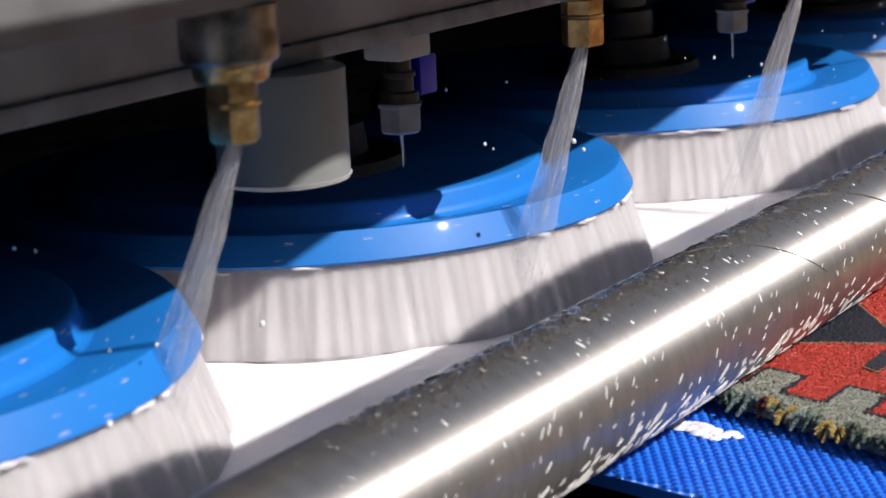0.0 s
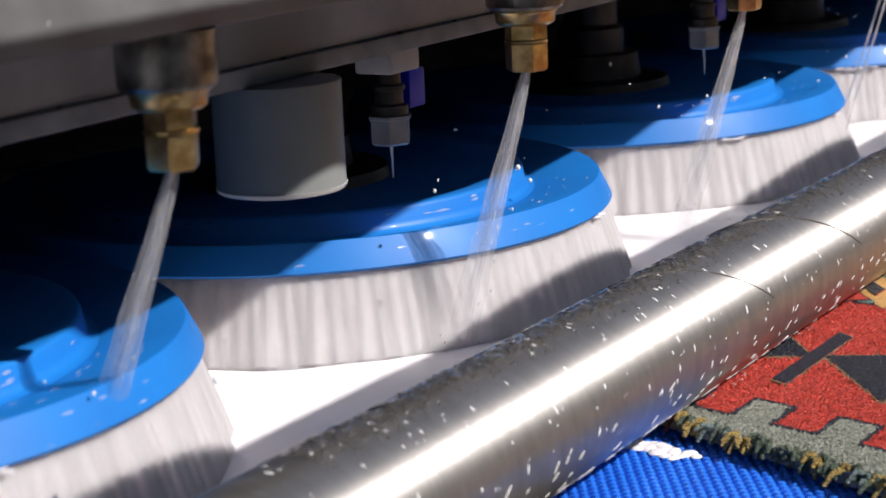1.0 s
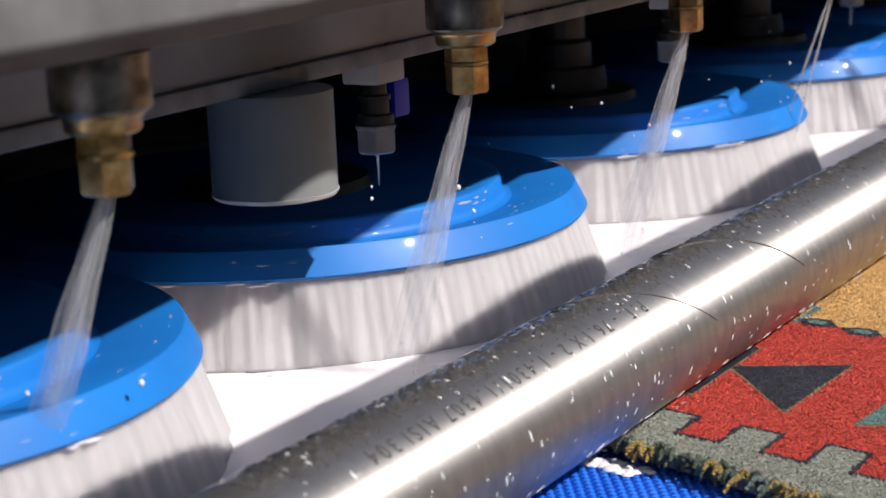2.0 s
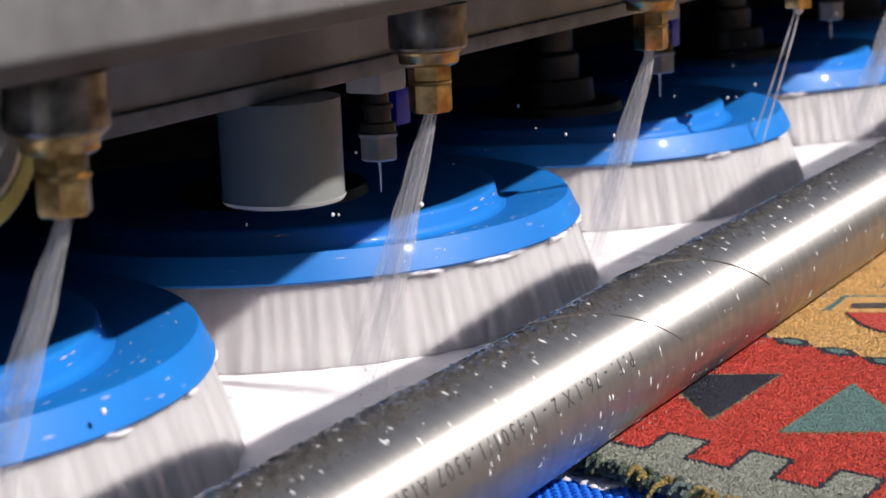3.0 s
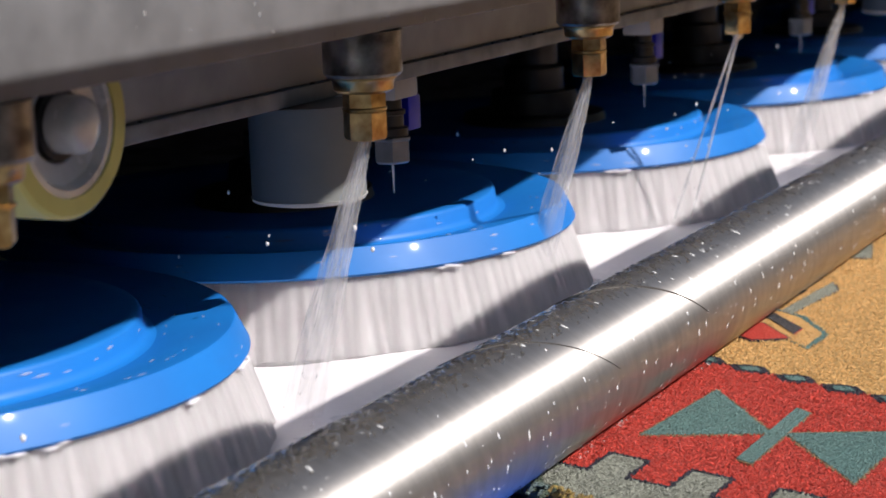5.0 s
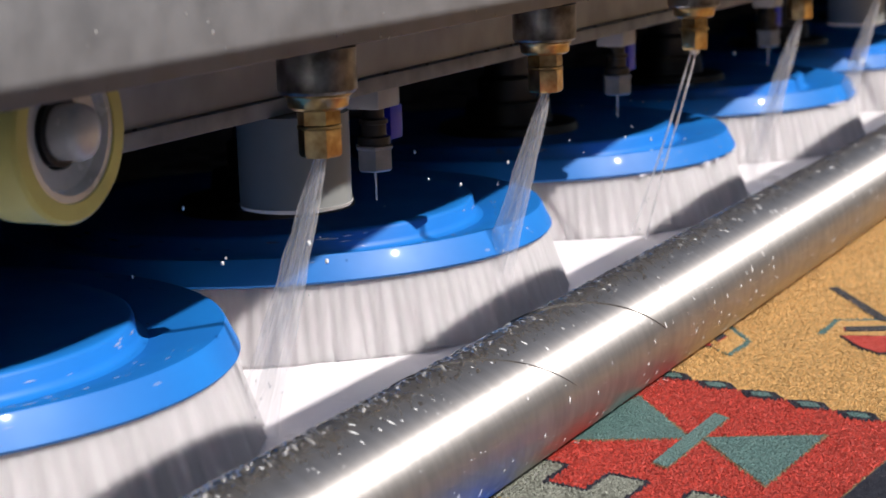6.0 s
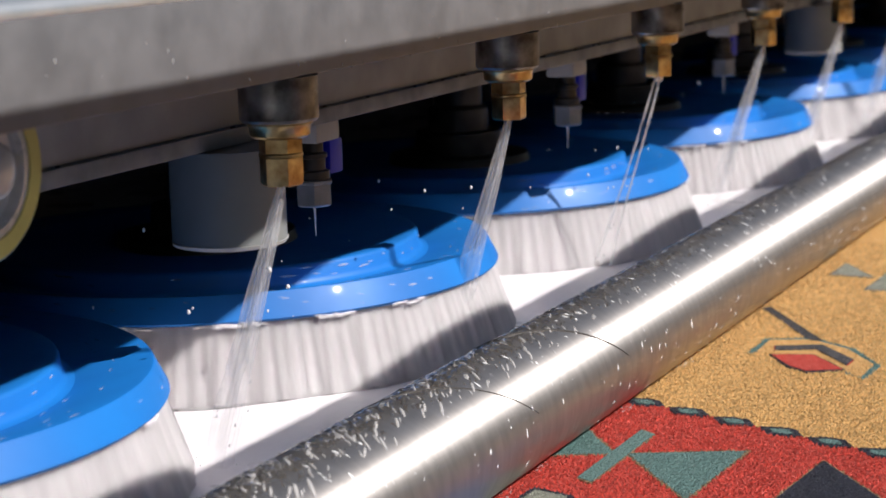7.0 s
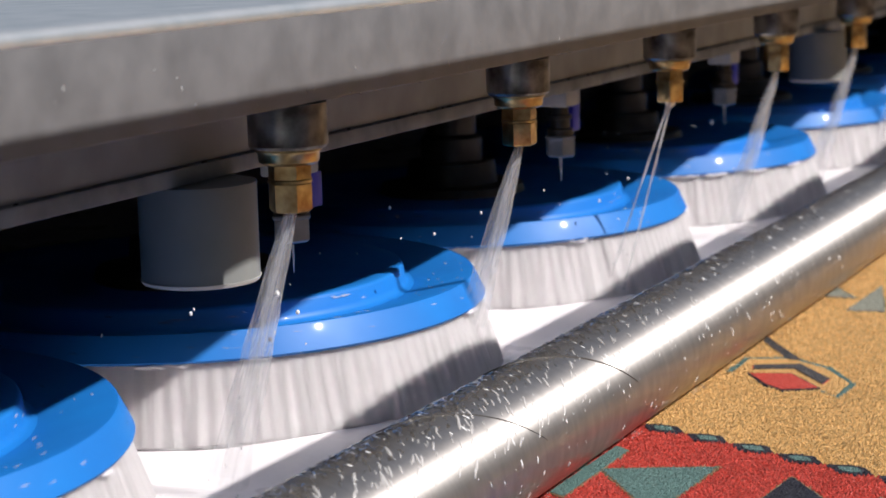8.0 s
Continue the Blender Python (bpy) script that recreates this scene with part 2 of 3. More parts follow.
def spray_beam():
    beam = tagged(new("spray_beam"), "long grey sheet-metal beam carrying the spray nozzles", "beam", kind="structure")
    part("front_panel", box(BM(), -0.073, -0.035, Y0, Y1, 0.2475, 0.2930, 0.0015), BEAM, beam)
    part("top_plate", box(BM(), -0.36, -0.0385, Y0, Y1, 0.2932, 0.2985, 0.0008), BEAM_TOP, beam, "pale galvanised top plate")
    part("rolled_edge", tube(BM(), [(-0.0385, Y0, 0.2941), (-0.0385, Y1, 0.2941)], 0.0045, 16), BEAM_TOP, beam, "pale rolled front edge")
    rnd = random.Random(8)
    bm = BM()
    for i in range(80):
        w = rnd.uniform(0.0004, 0.0010)
        low = 0.2478 + 0.030 * rnd.random() ** 2.2
        bmesh.ops.create_icosphere(bm, subdivisions=1, radius=1.0, matrix=Matrix.LocRotScale((-0.0351, rnd.uniform(-0.1, 1.9), low), None, (0.0004, w, w * rnd.uniform(1.0, 2.2))))
    tagged(part("drip_film", bm, WATER, beam, "pale water spots"), kind="stuff")
    part("cover", box(BM(), -0.97, -0.362, Y0, Y1, 0.295, 0.335, 0.003), BEAM_TOP, beam)
    # added below the top plate only to darken the inside
    part("shade_liner", box(BM(), -0.965, -0.142, Y0 + 0.01, Y1 - 0.01, 0.2905, 0.2945), DARK, beam, "black sheet added under the top to darken the inside")
    return beam


def nozzle(k):
    n = tagged(new("spray_nozzle"), "hexagonal brass spray nozzle under a stained steel socket", "nozzle", "spray nozzles under the beam")
    part("socket", lathe(BM(), [(0.0, 0.0285), (0.0165, 0.0285), (0.0178, 0.0300), (0.0178, 0.0480), (0.0178, 0.0485), (0.0, 0.0485)], 40), SOCKET, n, "stained steel socket")
    part("flange", lathe(BM(), [(0.0, 0.0212), (0.0118, 0.0212), (0.0135, 0.0225), (0.0138, 0.0262), (0.0150, 0.0275), (0.0150, 0.0284), (0.0, 0.0284)], 6 * 6), BRASS, n)
    part("tip", lathe(BM(), [(0.0, 0.0), (0.0030, 0.0), (0.0030, 0.002), (0.0040, 0.002), (0.0040, 0.0), (0.0088, 0.0), (0.0098, 0.0012), (0.0098, 0.0125), (0.0085, 0.0135), (0.0098, 0.0148), (0.0098, 0.0211), (0.0, 0.0211)], 6), BRASS, n)
    part("collar", lathe(BM(), [(0.0082, 0.0128), (0.0100, 0.0130), (0.0100, 0.0142), (0.0082, 0.0145)], 24), BRASS, n)
    if k == 2:
        turn = Matrix.Rotation(radians(-17 * k), 3, "Z")
        pts = [turn @ Vector(p) for p in ((0, 0.0175, 0.0315), (0, 0.0205, 0.0325), (0.001, 0.0228, 0.0305), (0.001, 0.0238, 0.0268), (0.002, 0.0236, 0.0235), (0.002, 0.0226, 0.0215))]
        part("loose_string", tube(BM(), pts, 0.0007, 6), FOAM, n, "frayed white string")
    if k % 6 == 3:
        bm = BM()
        bmesh.ops.create_icosphere(bm, subdivisions=2, radius=0.0036, matrix=Matrix.Translation((0.004, 0.006, -0.0015)))
        part("hanging_drop", bm, DROP, n, "drop hanging from the tip")
    n.matrix_basis = pose(NOZZLE_X, k * NOZZLE_STEP, NOZZLE_Z, 0, 0, 17 * k)
    for p in n.children:
        p.scale = (1.157, 1.157, 1.157)
    return n


def water_jet(k, kind):
    j = tagged(new("water_jet"), "narrow white jet of water falling from a nozzle" if kind == "fan" else "two thin clear threads of water from a dripping nozzle", "water", "water jets")
    rnd = random.Random(40 + k)
    length = 0.158
    if kind == "fan":
        for s in range(2):
            bm = BM()
            w = 0.0034 if s == 0 else 0.0018
            n, rows = 14, 12
            rings = []
            for i in range(rows):
                h = i / (rows - 1)
                rad = w + (0.0090 if s == 0 else 0.003) * h ** 0.8
                ph = rnd.random()
                rings.append([bm.verts.new((rad * (1 + 0.12 * rnd.uniform(-1, 1)) * math.cos(2 * math.pi * (q + ph * 0.2) / n), rad * 0.7 * (1 + 0.12 * rnd.uniform(-1, 1)) * math.sin(2 * math.pi * (q + ph * 0.2) / n), -length * h)) for q in range(n)])
            for a, b in zip(rings, rings[1:]):
                for q in range(n):
                    bm.faces.new((a[q], a[(q + 1) % n], b[(q + 1) % n], b[q]))
            part("sheet" if s == 0 else "core", bm, JET if s == 0 else JET_CORE, j)
    else:
        for s in (-1, 1):
            pts = [(s * (0.001 + 0.0055 * h), 0.002 * math.sin(5 * h + s), -length * h) for h in np.linspace(0, 1, 12)]
            part("thread", tube(BM(), pts, lambda h: 0.0009 - 0.0003 * h + 0.0002 * math.sin(40 * h), 8), THREAD, j)
    bm = BM()
    for i in range(16 if kind == "fan" else 8):
        h = rnd.uniform(0.55, 1.05)
        rad = rnd.uniform(0.0003, 0.0006)
        a = rnd.uniform(0, 6.28)
        rr = 0.0115 * h * rnd.uniform(0.4, 1.1)
        bmesh.ops.create_icosphere(bm, subdivisions=1, radius=rad, matrix=Matrix.LocRotScale((rr * math.cos(a), rr * math.sin(a), -length * h), None, (1, 1, 2.4)))
    tagged(part("spray", bm, THREAD, j), kind="stuff")
    return j


spray_beam()
NOZZLES = list(range(-2, 12))
JETS = []
for k in NOZZLES:
    nozzle(k)
    j = water_jet(k, "thread" if k % 6 == 3 else "fan")
    JETS.append((k, j))


def roller():
    p = tagged(new("steel_roller"), "wet brushed stainless steel roller pipe pressing on the carpet", "roller")
    bm = BM()
    lathe(bm, [(R_PIPE - 0.002, Y0), (R_PIPE, Y0), (R_PIPE, Y1), (R_PIPE - 0.002, Y1)], 128, m=Matrix.Rotation(-math.pi / 2, 4, "X"))
    part("tube", bm, STEEL, p)
    # stencilled writing, wrapped round the pipe, word by word
    at = 0.3525
    for word in ("P.T.", "-", "76.1", "X", "2", "-", "1.4301/1.4307", "AISI", "304"):
        cu = bpy.data.curves.new("writing", "FONT")
        cu.body, cu.size, cu.resolution_u, cu.space_character = word, 0.0122, 3, 1.45
        tmp = new("writing_source", cu)
        deps = bpy.context.evaluated_depsgraph_get()
        me = bpy.data.meshes.new_from_object(tmp.evaluated_get(deps))
        bpy.data.objects.remove(tmp)
        bm = BM()
        bm.from_mesh(me)
        bmesh.ops.subdivide_edges(bm, edges=bm.edges[:], cuts=1)
        bmesh.ops.triangulate(bm, faces=bm.faces[:])
        wide = max(v.co.x for v in bm.verts)
        for v in bm.verts:
            a = radians(5) - (v.co.y - 0.005) / R_PIPE
            v.co = ((R_PIPE + 0.0002) * math.cos(a), at - v.co.x, (R_PIPE + 0.0002) * math.sin(a))
        part("stencilled_word", bm, INK, p, "dark stencilled marking", smooth=False)
        at -= wide + 0.0074
    # water on the pipe, its beads whitened for sun glints
    rnd = random.Random(5)
    bm = BM()
    for i in range(1900):
        y = rnd.uniform(-0.05, 1.9)
        a = rnd.uniform(0, 2 * math.pi)
        rad = rnd.choice((0.0003, 0.0003, 0.0004, 0.0005, 0.0007, 0.0009))
        m = Matrix.Translation((R_PIPE * math.cos(a), y, R_PIPE * math.sin(a))) @ Euler((0, -a, rnd.uniform(-0.3, 0.3))).to_matrix().to_4x4()
        bmesh.ops.create_icosphere(bm, subdivisions=1, radius=1.0, matrix=m @ Matrix.Diagonal((rad * 0.5, rad * 0.8, rad * rnd.uniform(1.2, 3.6), 1)))
    tagged(part("bead_film", bm, DROP, p), kind="stuff")
    p.matrix_basis = pose(0, 0, R_PIPE)
    return p


ROLLER = roller()


# thin dark ridge that stands in for a line of shade on the steel
def shade_line(y, thick):
    bm = BM()
    pts = []
    for i in range(30):
        a = radians(122 - 108 * i / 29)
        pts.append(((R_PIPE + 0.0003) * math.cos(a), y + 0.112 * (i / 29), R_PIPE + (R_PIPE + 0.0003) * math.sin(a)))
    tube(bm, pts, lambda h: thick * (1 - 0.75 * h), 6)
    return tagged(part("roller_shade_line", bm, SHADE_LINE), "thin dark line laid slantwise over the wet roller in place of shade", "wire", "wires over the roller")


shade_line(0.455, 0.0010)
shade_line(0.306, 0.0006)


def setting():
    # bed under the brushes, covered with foam
    bm = BM()
    nx, ny = 70, 220
    xs, ys = np.linspace(-0.95, -0.052, nx), np.linspace(Y0, Y1, ny)
    vs = [[bm.verts.new((x, y, BED_Z + 0.0022 * noise.noise((x * 14, y * 14, 0)) + 0.0010 * noise.noise((x * 60, y * 60, 3)))) for y in ys] for x in xs]
    for i in range(nx - 1):
        for j in range(ny - 1):
            bm.faces.new((vs[i][j], vs[i + 1][j], vs[i + 1][j + 1], vs[i][j + 1]))
    tagged(part("wash_bed", bm, FOAM), "white wet foam covering the bed under the brushes", "foam", kind="structure")
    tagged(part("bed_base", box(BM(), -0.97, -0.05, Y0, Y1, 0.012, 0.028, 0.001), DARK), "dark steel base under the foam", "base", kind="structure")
    tagged(part("floor", box(BM(), -30.0, 30.0, -30.0, 30.0, -0.75, -0.65), YARD), "grey concrete floor below the machine", "floor", kind="structure")
    # added closing panels, black so that little light is left inside
    tagged(part("wall_back", box(BM(), -1.0, -0.97, Y0, Y1, -0.65, 0.34), DARK), "back panel added in black to keep the machine's inside dark", "panel", kind="structure")
    tagged(part("wall_end", box(BM(), -0.97, -0.06, Y1 - 0.03, Y1, 0.04, 0.30), DARK), "end panel added in black to keep the inside dark", "panel", kind="structure")
    tagged(part("wall_end_near", box(BM(), -0.97, -0.06, Y0, Y0 + 0.03, 0.04, 0.30), DARK), "end panel added in black to keep the inside dark", "panel", kind="structure")
    # unseen wall, added to keep low skylight out of the machine
    tagged(part("sky_block_wall", box(BM(), 4.2, 4.4, -9.0, 14.0, -0.65, 2.2), WALL), "plain grey wall out of view, added to block the low sky", "wall", kind="structure")
    # shadow caster out of view; its posts and legs are added too
    bar = tagged(part("shade_bar", tube(BM(), [(BAR_X, Y0, BAR_Z), (BAR_X, Y1, BAR_Z)], 0.0196, 20), RAIL), "grey bar out of view, added to cast the shadow along the bed", "bar", kind="structure")
    # unseen flat rail added above it: its lower edge draws the brushes' straight shade
    low = 0.0989 + SUN_SLOPE * (FLAT_X + 0.163)
    flat = tagged(part("shade_rail", box(BM(), FLAT_X - 0.003, FLAT_X + 0.003, Y0, Y1, low, low + 0.037, 0.0006), RAIL), "flat grey rail out of view, added to shade the brushes", "rail", kind="structure")
    for y in (Y0 + 0.03, Y1 - 0.03):
        part("bracket", box(BM(), FLAT_X + 0.0035, BAR_X + 0.002, y - 0.012, y + 0.012, low + 0.004, low + 0.012, 0.001), RAIL, flat)
        part("post", box(BM(), BAR_X - 0.02, BAR_X + 0.02, y - 0.02, y + 0.02, -0.054, low + 0.003, 0.002), RAIL, bar)
        part("leg", box(BM(), 0.58, 0.66, y - 0.04, y + 0.04, -0.65, -0.121, 0.002), DARK, bar)
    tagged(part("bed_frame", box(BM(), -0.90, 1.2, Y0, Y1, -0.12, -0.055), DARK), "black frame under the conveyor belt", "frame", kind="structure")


# the unseen bar, added so that its shadow lies along the bed
BAR_X, FLAT_X = 0.36, 0.30
BAR_Z = BED_Z + SUN_SLOPE * (0.0836 + BAR_X)
setting()


# ---- carriage: what travels together along the machine ----
CARRIAGE = []


def rail():
    r = tagged(new("carriage_rail"), "dark grey steel carriage rail with a paler worn lower lip", "rail")
    part("face", box(BM(), -0.140, -0.1275, Y0 + 0.4, Y1 - 0.4, 0.2105, 0.2900, 0.001), RAIL, r)
    part("lip", box(BM(), -0.185, -0.1240, Y0 + 0.4, Y1 - 0.4, 0.2005, 0.2100, 0.0012), RAIL_LIP, r, "paler worn lower lip")
    rnd = random.Random(3)
    bm = BM()
    for i in range(60):
        y = rnd.uniform(-0.2, 2.5)
        bmesh.ops.create_icosphere(bm, subdivisions=1, radius=1, matrix=Matrix.LocRotScale((-0.1262, y, 0.2103), None, (0.0012, rnd.uniform(0.001, 0.006), 0.0008)))
    tagged(part("dirt", bm, RUBBER, r), kind="stuff")
    CARRIAGE.append((r, 0, 0, 0, 0))


rail()
BRUSH_X, BRUSH_Y, BRUSH_STEP, BRUSH_R, DISC_Z = -0.289, 0.1291, 0.432, 0.2052, 0.0811


def tuft_mesh():
    bm = BM()
    lathe(bm, [(0.0, 0.0), (0.0040, 0.0), (0.0050, -0.018), (0.0060, -0.039), (0.0064, -0.0500), (0.0045, -0.0512), (0.0, -0.0510)], 10)
    return mesh_of("tuft", bm, BRISTLE)


TUFT = tuft_mesh()


def scrub_brush(k):
    b = tagged(new("scrub_brush"), "round blue plastic scrubbing brush with white bristles", "brush", "rotary scrubbing brushes")
    R = BRUSH_R
    part("disc", lathe(BM(), [(0.0, 0.0), (R - 0.004, 0.0), (R - 0.0012, 0.0006), (R, 0.0022), (R - 0.0072, 0.0168), (R - 0.0078, 0.0176), (R - 0.0088, 0.0178), (0.1560, 0.0088), (0.1500, 0.0078), (0.0, 0.0078)], 160), BLUE, b)
    part("raised_ring", lathe(BM(), [(0.0, 0.0079), (0.1500, 0.0079), (0.1560, 0.0089), (0.1528, 0.0096), (0.1508, 0.0112), (0.1498, 0.0140), (0.1488, 0.0208), (0.1480, 0.0224), (0.1464, 0.0231), (0.1380, 0.0227), (0.1300, 0.0205), (0.0, 0.0180)], 160), BLUE, b)
    part("hub", lathe(BM(), [(0.0, 0.0181), (0.064, 0.0188), (0.062, 0.0260), (0.040, 0.0275), (0.038, 0.046), (0.0, 0.046)], 64), VALVE, b, "dark steel hub")
    tagged(part("bristle_bed", lathe(BM(), [(0.0, 0.0), (R - 0.0053, 0.0), (R + 0.0090, -0.044), (R + 0.0103, -0.0495), (0.0, -0.0495)], 160), BRISTLE_CORE, b), kind="stuff")
    n = 150
    for i in range(n):
        a = 2 * math.pi * i / n
        t = new("tuft", TUFT)
        t.parent = b
        t.matrix_basis = Matrix.Rotation(a, 4, "Z") @ Matrix.Translation((R - 0.0084, 0, 0)) @ pose(0, 0, 0, 2.5 * math.sin(i * 2.3), -15.5 + 1.2 * math.sin(i * 1.7), 0)
    CARRIAGE.append((b, BRUSH_X, BRUSH_Y + k * BRUSH_STEP, DISC_Z, 80 if k % 2 else -80))


for k in range(-1, 8):
    scrub_brush(k)


def motor_housing(k):
    m = tagged(new("motor_housing"), "grey plastic motor housing hanging from the carriage rail", "housing", "motor housings")
    part("shell", lathe(BM(), [(0.0, 0.0030), (0.0324, 0.0030), (0.0324, 0.0548), (0.0, 0.0548)], 72), GREY_PVC, m)
    part("bottom_rim", lathe(BM(), [(0.0, 0.0), (0.0286, 0.0), (0.0319, 0.0008), (0.0331, 0.0029), (0.0, 0.0029)], 72), GREY_RIM, m, "paler rim")
    CARRIAGE.append((m, -0.128, 0.3272 + (k - 1) * BRUSH_STEP, 0.1452, 0))


def drive_shaft(k):
    m = tagged(new("drive_shaft"), "dark stepped drive shaft over a brush hub", "shaft", "drive shafts")
    part("body", lathe(BM(), [(0.0, 0.0), (0.027, 0.0), (0.027, 0.020), (0.022, 0.024), (0.022, 0.05), (0.016, 0.054), (0.016, 0.16), (0.0, 0.16)], 40), VALVE, m)
    part("cap", lathe(BM(), [(0.0165, 0.06), (0.021, 0.061), (0.021, 0.080), (0.0165, 0.081)], 6), VALVE, m)
    CARRIAGE.append((m, BRUSH_X, BRUSH_Y + k * BRUSH_STEP, DISC_Z + 0.0462, 0))


for k in range(-1, 8):
    drive_shaft(k)
    if k % 3 == 1:
        motor_housing(k)


def tap(k):
    v = tagged(new("drip_tap"), "small tap with a blue-grey nut and blue handle", "tap", "drip taps under the rail")
    part("block", box(BM(), -0.012, 0.012, -0.015, 0.015, 0.0405, 0.0527, 0.002), WHITE_BLOCK, v, "white mounting block")
    part("stem", lathe(BM(), [(0.0, 0.017), (0.0105, 0.017), (0.0105, 0.022), (0.008, 0.023), (0.008, 0.030), (0.0092, 0.0305), (0.0092, 0.033), (0.0070, 0.034), (0.0070, 0.040), (0.0, 0.040)], 24), VALVE, v)
    part("nut", lathe(BM(), [(0.0, 0.0), (0.0100, 0.0), (0.0120, 0.0015), (0.0120, 0.014), (0.0132, 0.0150), (0.0132, 0.0165), (0.0, 0.0165)], 6), NUT, v, "blue-grey hexagonal nut")
    part("handle", box(BM(), -0.006, 0.006, 0.0125, 0.0295, 0.018, 0.0400, 0.002), HANDLE, v, "dark blue handle")
    part("thread", tube(BM(), [(0, 0, 0.0), (0.0003, 0, -0.009), (0, 0.0003, -0.019)], lambda h: 0.0010 * (1 - 0.6 * h), 6), THREAD, v)
    CARRIAGE.append((v, -0.140, 0.449 + (k - 1) * BRUSH_STEP, 0.1475, 0))


for k in range(-1, 8):
    tap(k)


def guide_wheel():
    w = tagged(new("guide_wheel"), "cream polyurethane guide wheel with a cast metal hub", "wheel")
    m = Matrix.Rotation(math.pi / 2, 4, "Y")
    tyre = part("tyre", lathe(BM(), [(0.0275, -0.013), (0.034, -0.013), (0.0355, -0.0115), (0.0355, 0.0115), (0.034, 0.013), (0.0275, 0.013), (0.0275, -0.013)], 64, m=m), TYRE, w)
    part("rim", lathe(BM(), [(0.0, -0.010), (0.0274, -0.012), (0.0274, 0.0122), (0.0245, 0.0124), (0.0225, 0.0085), (0.0150, 0.0070), (0.0135, 0.0040), (0.0, 0.0040)], 48, m=m), RIM, w, "cast metal hub")
    part("seal", lathe(BM(), [(0.0135, 0.0042), (0.0135, 0.0086), (0.0112, 0.0090), (0.0112, 0.0042)], 32, m=m), RUBBER, w)
    part("bolt", lathe(BM(), [(0.0, 0.0041), (0.0110, 0.0041), (0.0110, 0.0170), (0.0102, 0.0192), (0.0080, 0.0206), (0.004, 0.0213), (0.0, 0.0215)], 32, m=m), RIM, w)
    part("axle", lathe(BM(), [(0.0, -0.030), (0.006, -0.030), (0.006, -0.0102), (0.0, -0.0102)], 20, m=m), RIM, w)
    for p in w.children:
        p.scale = (1.157, 1.157, 1.157)
    return w


WHEEL = guide_wheel()

# ---- carpet and belt: they creep under the roller ----
CARPET_Z = 0.0


def edge_v(u):
    return 0.385 - 0.42 * (u + 0.075)


def inside(ring, u, v):
    hit = np.zeros(len(u), bool)
    for (ax, ay), (bx, by) in zip(ring, list(ring[1:]) + [ring[0]]):
        if ay != by:
            hit ^= ((ay > v) != (by > v)) & (u < (bx - ax) * (v - ay) / (by - ay) + ax)
    return hit


def knots(parent, low, base, border, fills, line):
    """Cut wool knots standing on the carpet, in the colour of the pattern under them."""
    rng = np.random.default_rng(4)
    us, vs = [], []
    for v0, v1, u1, step in ((0.30, 0.80, 0.36, 0.0021), (0.80, 1.25, 0.42, 0.0025)):
        gu, gv = np.meshgrid(np.arange(-0.20, u1, step), np.arange(v0, v1, step))
        us.append((gu + rng.uniform(-0.45, 0.45, gu.shape) * step).ravel())
        vs.append((gv + rng.uniform(-0.45, 0.45, gu.shape) * step).ravel())
    u, v = np.concatenate(us), np.concatenate(vs)
    keep = v > low(u) + 0.002
    u, v = u[keep], v[keep]
    kind = np.where(v < base(u), 0, np.where(v < border(u), 1, 2))
    mats = [P_GRY, P_RED, P_YEL]
    for ring, material in fills:
        if material not in mats:
            mats.append(material)
        kind[inside(ring, u, v)] = mats.index(material)
    if P_NAVY not in mats:
        mats.append(P_NAVY)
    for (ax, ay), (bx, by) in zip(line, line[1:]):
        du, dv = bx - ax, by - ay
        f = np.clip(((u - ax) * du + (v - ay) * dv) / (du * du + dv * dv), 0, 1)
        kind[(u - ax - f * du) ** 2 + (v - ay - f * dv) ** 2 < 0.0016 ** 2] = mats.index(P_NAVY)
    for q, material in enumerate(mats):
        x, y = u[kind == q], v[kind == q]
        n = len(x)
        if not n:
            continue
        turn, wide, high = rng.uniform(0, 6.28, n), rng.uniform(0.0014, 0.0021, n), rng.uniform(0.0017, 0.0023, n)
        co = np.empty((n, 5, 3))
        for w in range(4):
            a = turn + w * math.pi / 2
            co[:, w] = np.stack((x + wide * np.cos(a), y + wide * np.sin(a), np.full(n, -0.001)), 1)
        co[:, 4] = np.stack((x + rng.normal(0, 0.0007, n), y + rng.normal(0, 0.0007, n), high), 1)
        k = np.arange(n)[:, None] * 5
        tri = np.concatenate([k + np.array(f) for f in ((0, 1, 4), (1, 2, 4), (2, 3, 4), (3, 0, 4))], 1).reshape(-1, 3)
        me = bpy.data.meshes.new("pile")
        me.from_pydata(co.reshape(-1, 3).tolist(), [], tri.tolist())
        me.polygons.foreach_set("use_smooth", [True] * len(tri))
        me.materials.append(KNOT[material.name])
        ob = tagged(new("wool_nap", me), kind="stuff")
        ob.parent = parent


